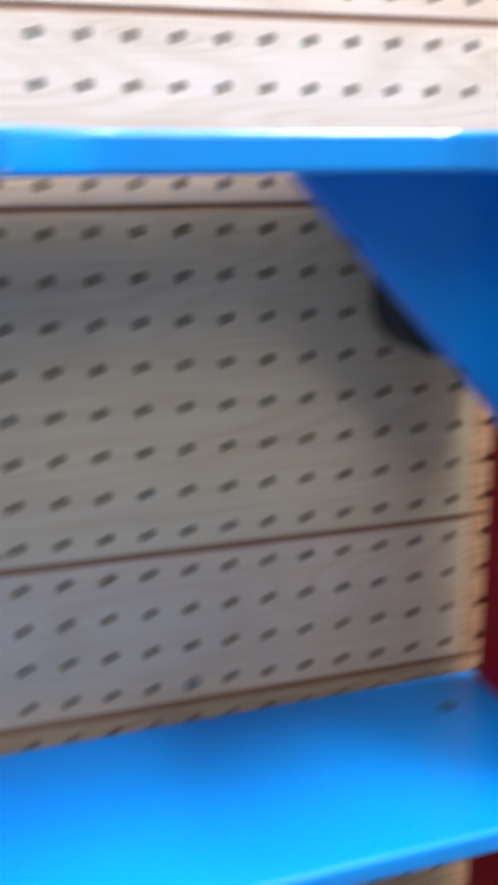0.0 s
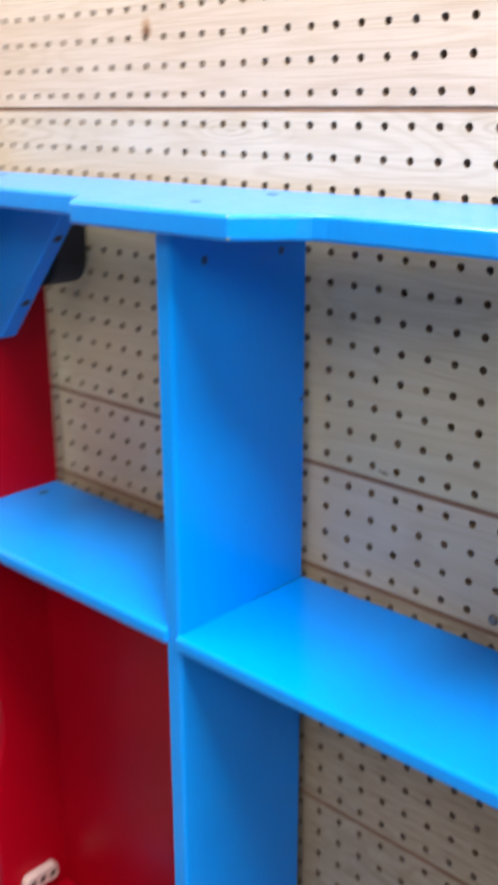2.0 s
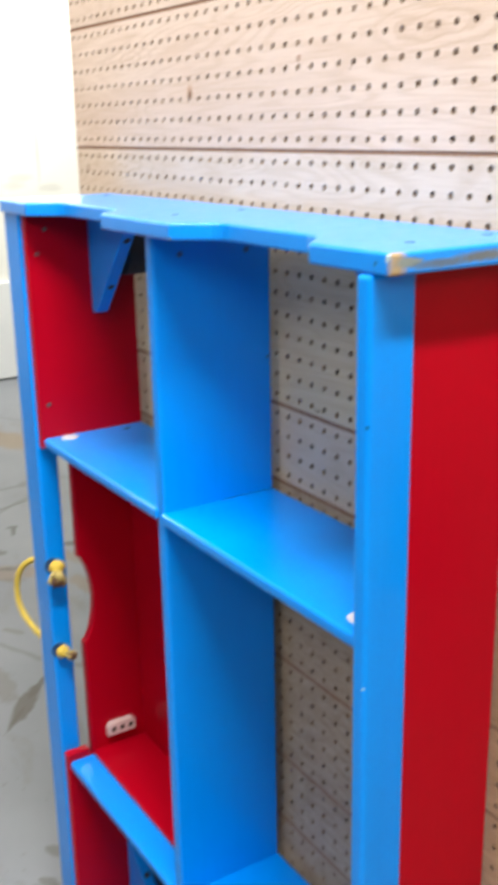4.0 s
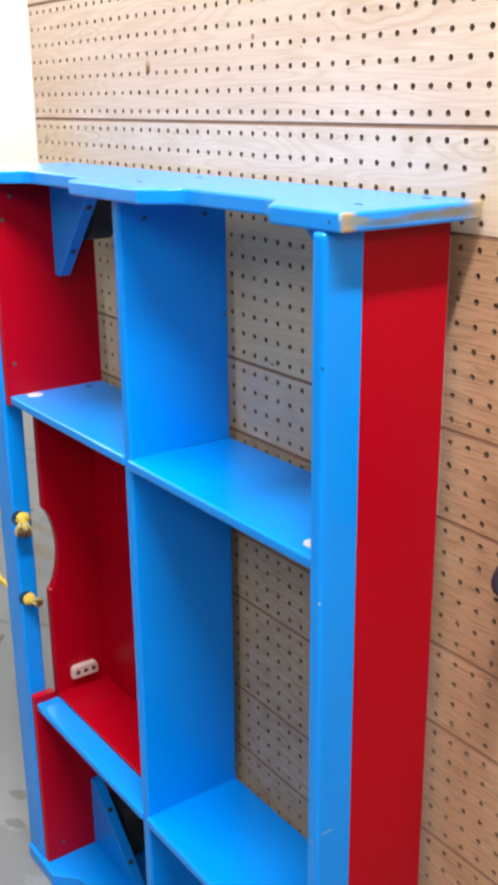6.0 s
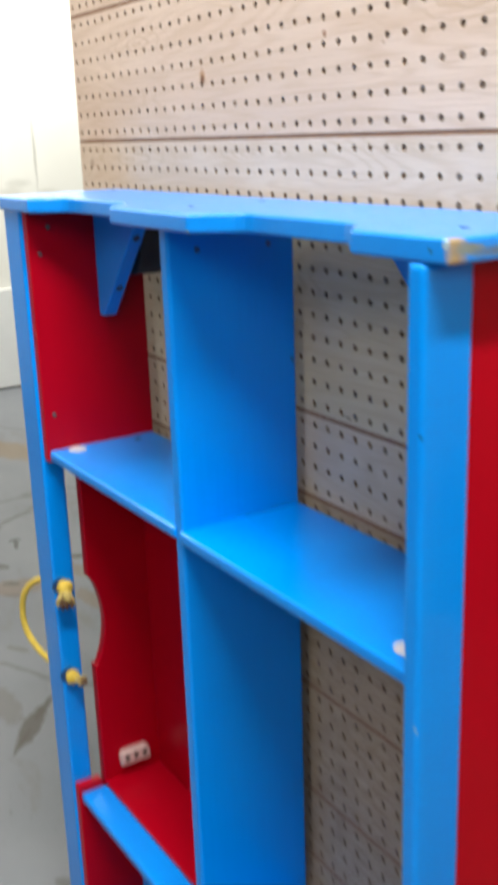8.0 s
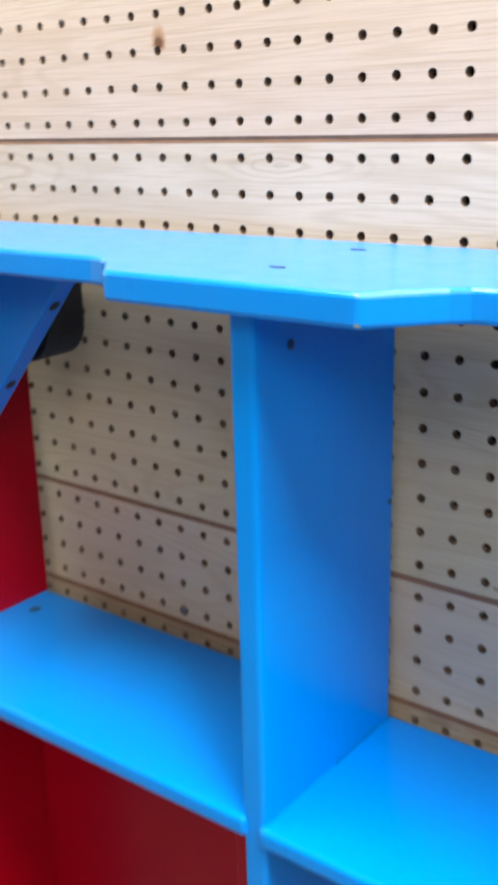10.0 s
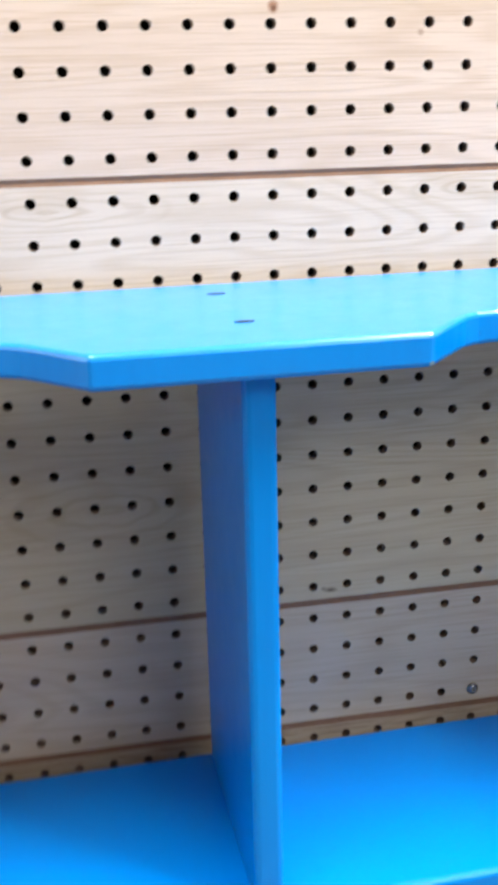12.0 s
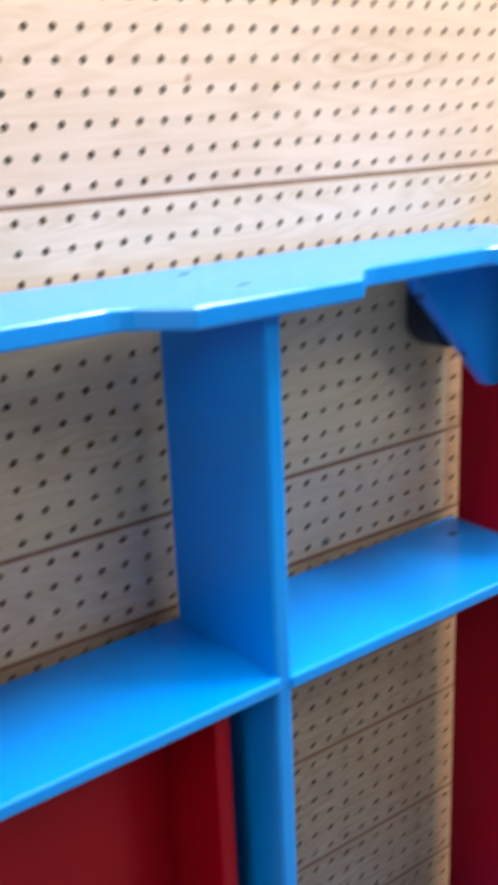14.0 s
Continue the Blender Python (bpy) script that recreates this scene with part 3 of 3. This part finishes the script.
# rope pull through the front post
knot_z = (0.698, 0.556)
loop = []
for i in range(33):
    f = i / 32
    a = math.pi * f
    loop.append((-0.415 - 0.066 * math.sin(a), -0.170 - 0.03 * math.sin(a), knot_z[0] + (knot_z[1] - knot_z[0]) * (0.5 - 0.5 * math.cos(a))))
loop = [(-0.370, -0.170, knot_z[0])] + loop + [(-0.370, -0.170, knot_z[1])]
rope = part("rope_pull", cord(loop, 0.0046, 12, 0.7), yellow, unit, "yellow rope pull looped through the post", smooth=True)
def tuft(place, way, long, flare, count, thick, seed):
    """Loose strands that fan out from a cut rope end."""
    draw = random.Random(seed)
    way = Vector(way).normalized()
    side = way.orthogonal().normalized()
    up = way.cross(side)
    whole = bmesh.new()
    for k in range(count):
        a, r = draw.uniform(0, math.tau), math.sqrt(draw.random())
        out = side * math.cos(a) + up * math.sin(a)
        length = long * draw.uniform(0.75, 1.1)
        points = [Vector(place) + out * (flare * r * (0.35 + 0.65 * f ** 0.8)) + way * (length * f) for f in (0, 0.35, 0.7, 1.0)]
        strand = cord(points, thick * draw.uniform(0.8, 1.2), 5)
        me = bpy.data.meshes.new("strand")
        strand.to_mesh(me)
        strand.free()
        whole.from_mesh(me)
        bpy.data.meshes.remove(me)
    return whole


# upper end hangs down and is frayed wide open, lower end points into the shelf
for z, ball, way, long, flare, seed in ((knot_z[0] + 0.004, (0.0120, 0.0120, 0.0105), (0.80, -0.35, -0.95), 0.021, 0.0150, 5),
                                        (knot_z[1], (0.0110, 0.0110, 0.0100), (1.0, 0.35, -0.05), 0.017, 0.0080, 8)):
    part("rope_hole", turned([(0.0120, -0.0006), (0.0120, 0.0006), (0.0096, 0.0008)], (-0.3795, -0.1735, z + 0.001), "x", 20), seam, rope, "dark drilled hole")
    bm = bmesh.new()
    bmesh.ops.create_icosphere(bm, subdivisions=3, radius=1.0)
    for v in bm.verts:
        lump = 1 + 0.22 * noise.noise(v.co * 2.0 + Vector((z * 9, 0, 0))) + 0.10 * noise.noise(v.co * 6.0)
        v.co = Vector((v.co.x * ball[0], v.co.y * ball[1], v.co.z * ball[2])) * lump
    heart = Vector((-0.3715, -0.1690, z))
    bmesh.ops.translate(bm, verts=bm.verts, vec=heart)
    part("knot", bm, yellow, rope, "yellow rope knot", smooth=True)
    start = heart + Vector(way).normalized() * 0.005
    part("frayed_end", tuft(start, way, long, flare, 46, 0.0013, seed), pale_fray, rope, "pale frayed rope strands", smooth=True)
    part("frayed_core", tuft(start, way, long * 1.2, flare * 0.75, 36, 0.0015, seed + 1), fray, rope, "brown dirty rope core", smooth=True)

# ---- the red bin on the lower shelf ----
bin_box = new("storage_bin")
bin_box.matrix_world = pose(CX, 0, 0, 0, 0, 0.8)
tagged(bin_box, "red painted wooden bin with a notched side on a shelf", "bin")
FRONT, REAR, FLOOR, LID = -0.1355, -0.028, 0.3595, 0.890
side = [(REAR, FLOOR), (FRONT, FLOOR), (FRONT, 0.566)]
side += [(FRONT + 0.004 + 0.017 * math.sin(math.pi * f / 10) ** 0.75, 0.566 + 0.143 * f / 10) for f in range(0, 11)]
side += [(FRONT, 0.712), (FRONT, LID), (REAR, LID)]
part("side_panel", prism(side, -0.3795, -0.3635, "x", 0.002), red, bin_box, "red side panel with a rounded notch")
part("side_panel", box(-0.0495, -0.0325, FRONT + 0.005, REAR, FLOOR, LID, 0.002), red, bin_box, "red side panel")
part("back_panel", box(-0.3635, -0.0495, REAR - 0.012, REAR, FLOOR, LID, 0.001), red, bin_box)
part("floor_panel", box(-0.3635, -0.0495, FRONT, REAR - 0.012, FLOOR, 0.3675, 0.002), red, bin_box)
cleat = part("cleat", prism([(-0.110, 0.388), (-0.060, 0.388), (-0.060, 0.405), (-0.066, 0.412), (-0.105, 0.412), (-0.110, 0.406)], -0.3635, -0.351, "x", 0.003),
             white_wood, bin_box, "small white block with three holes")
for y in (-0.102, -0.087, -0.072):
    part("hole", turned([(0.0043, -0.001), (0.0043, 0.0004), (0.0036, 0.0005)], (-0.351, y + 0.002, 0.400), "x", 14), hole_shade, cleat)

# ---- screws in the pegboard, and the hanging tool ----
for c, r in ((6, -15), (-10, -15)):
    ob = new("pan_screw", mesh_of("pan_screw", turned([(0.0046, -0.004), (0.0046, 0.0006), (0.0041, 0.0016), (0.0026, 0.0024), (0.001, 0.0025), (0.0008, 0.0012)], (0, 0, 0), "y", 18), steel, True))
    ob.matrix_world = pose(hole_x(c), -0.0003, hole_z(r))
    tagged(ob, "shiny zinc pan-head screw driven into the pegboard", "screw", "screws in the pegboard")
tool = new("hanging_tool")
tool.matrix_world = pose(0.487, -0.036, 0.890)
tagged(tool, "hand tool with a black rubber grip hanging on the pegboard", "tool")
part("grip", turned([(0.006, 0.0), (0.018, 0.001), (0.0235, 0.006), (0.0245, 0.013), (0.0225, 0.021), (0.0185, 0.030), (0.0165, 0.045), (0.0160, 0.075), (0.0158, 0.105), (0.0150, 0.135), (0.0120, 0.150)], (0, 0, 0), "z", 24),
     grip, tool, "black rubber grip with a flared end", smooth=True)
part("shaft", turned([(0.0045, 0.148), (0.0045, 0.30)], (0, 0, 0), "z", 14), dark_steel, tool, smooth=True)
part("hook", cord([(0, 0.040, 0.262), (0, 0.02, 0.262), (0, 0.0, 0.262), (0, -0.008, 0.264), (0, -0.010, 0.272)], 0.003, 8), steel, tool, "wire hook in the pegboard")


# ---- planks of the pegboard ----
# grooves, counted in rows from GROOVE, and the columns that carry holes
GROOVES = [-52, -45, -41, -36, -32, -26, -22, -16, -12, -4, 0, 7, 11, 18, 24, 30]
FIRST, LAST, SIDES, RADIUS = -25, 47, 12, 0.0034
ring_angles = [(k + 0.5) * math.tau / SIDES for k in range(SIDES)]


def plank_mesh(rows, gap):
    """A strip with holes through it and softened edges above and below; its own origin lies at its lower edge."""
    verts, faces = [], []
    height = rows * INCH
    deep = 0.0085

    def add(*points):
        start = len(verts)
        verts.extend(points)
        return list(range(start, start + len(points)))

    for r in range(rows):
        z0 = r * INCH + (gap if r == 0 else 0)
        z1 = (r + 1) * INCH - (gap if r == rows - 1 else 0)
        zc = (r + 0.5) * INCH
        for c in range(FIRST, LAST + 1):
            x0, x1, xc = (c - 0.5) * INCH, (c + 0.5) * INCH, c * INCH
            q = add((x0, 0, z0), (x1, 0, z0), (x1, 0, z1), (x0, 0, z1))
            front = add(*[(xc + RADIUS * math.cos(a), 0, zc + RADIUS * math.sin(a)) for a in ring_angles])
            rim = add(*[(xc + RADIUS * math.cos(a), deep, zc + RADIUS * math.sin(a)) for a in ring_angles])
            quarter = SIDES // 4
            for k in range(SIDES):
                n = (k + 1) % SIDES
                corner = (2, 3, 0, 1)[(k // quarter)]
                faces.append((q[corner], front[n], front[k]))
                faces.append((front[k], front[n], rim[n], rim[k]))
            for s, corner in enumerate((2, 3, 0, 1)):
                k = s * quarter
                faces.append((q[(2, 3, 0, 1)[s - 1]], q[corner], front[k]))
    xa, xb = (FIRST - 0.5) * INCH, (LAST + 0.5) * INCH
    for za, zb, zg in ((gap, gap - 0.0019, -gap), (height - gap, height - gap + 0.0019, None)):
        e = add((xa, 0, za), (xb, 0, za), (xb, 0.0004, zb), (xa, 0.0004, zb), (xb, 0.0006, zb), (xa, 0.0006, zb))
        faces += [(e[0], e[1], e[2], e[3]), (e[3], e[2], e[4], e[5])]
        if zg is not None:
            g = add((xa, 0.0006, -gap + 0.0019), (xb, 0.0006, -gap + 0.0019))
            faces.append((e[5], e[4], g[1], g[0]))
    me = bpy.data.meshes.new("plank")
    me.from_pydata(verts, [], faces)
    bm = bmesh.new()
    bm.from_mesh(me)
    bmesh.ops.remove_doubles(bm, verts=bm.verts, dist=1e-6)
    bmesh.ops.recalc_face_normals(bm, faces=bm.faces)
    for f in bm.faces:
        if f.calc_center_median().y < 0.0001 and abs(f.normal.y) > 0.9 and f.normal.y > 0:
            f.normal_flip()
        y = f.calc_center_median().y
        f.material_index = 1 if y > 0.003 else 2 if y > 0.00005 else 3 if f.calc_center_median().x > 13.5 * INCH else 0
    bm.to_mesh(me)
    bm.free()
    return me


# planks pinkish, whitish, greenish or brown; low ones past column 13 carry painted dimness
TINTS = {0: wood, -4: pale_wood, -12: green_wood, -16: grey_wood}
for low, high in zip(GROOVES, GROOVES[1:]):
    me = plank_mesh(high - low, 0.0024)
    for mat in (TINTS.get(low, wood if low > 0 else brown_wood), hole_wood, groove_wood, wood if low > -4 else pale_wood if low == -4 else dimmed_wood):
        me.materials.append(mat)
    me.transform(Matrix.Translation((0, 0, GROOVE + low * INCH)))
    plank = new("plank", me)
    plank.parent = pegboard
part("upper_sheet", box((FIRST - 0.5) * INCH, (LAST + 0.5) * INCH, 0.0, 0.0085, GROOVE + GROOVES[-1] * INCH + 0.002, CEILING, 0), wood, pegboard)
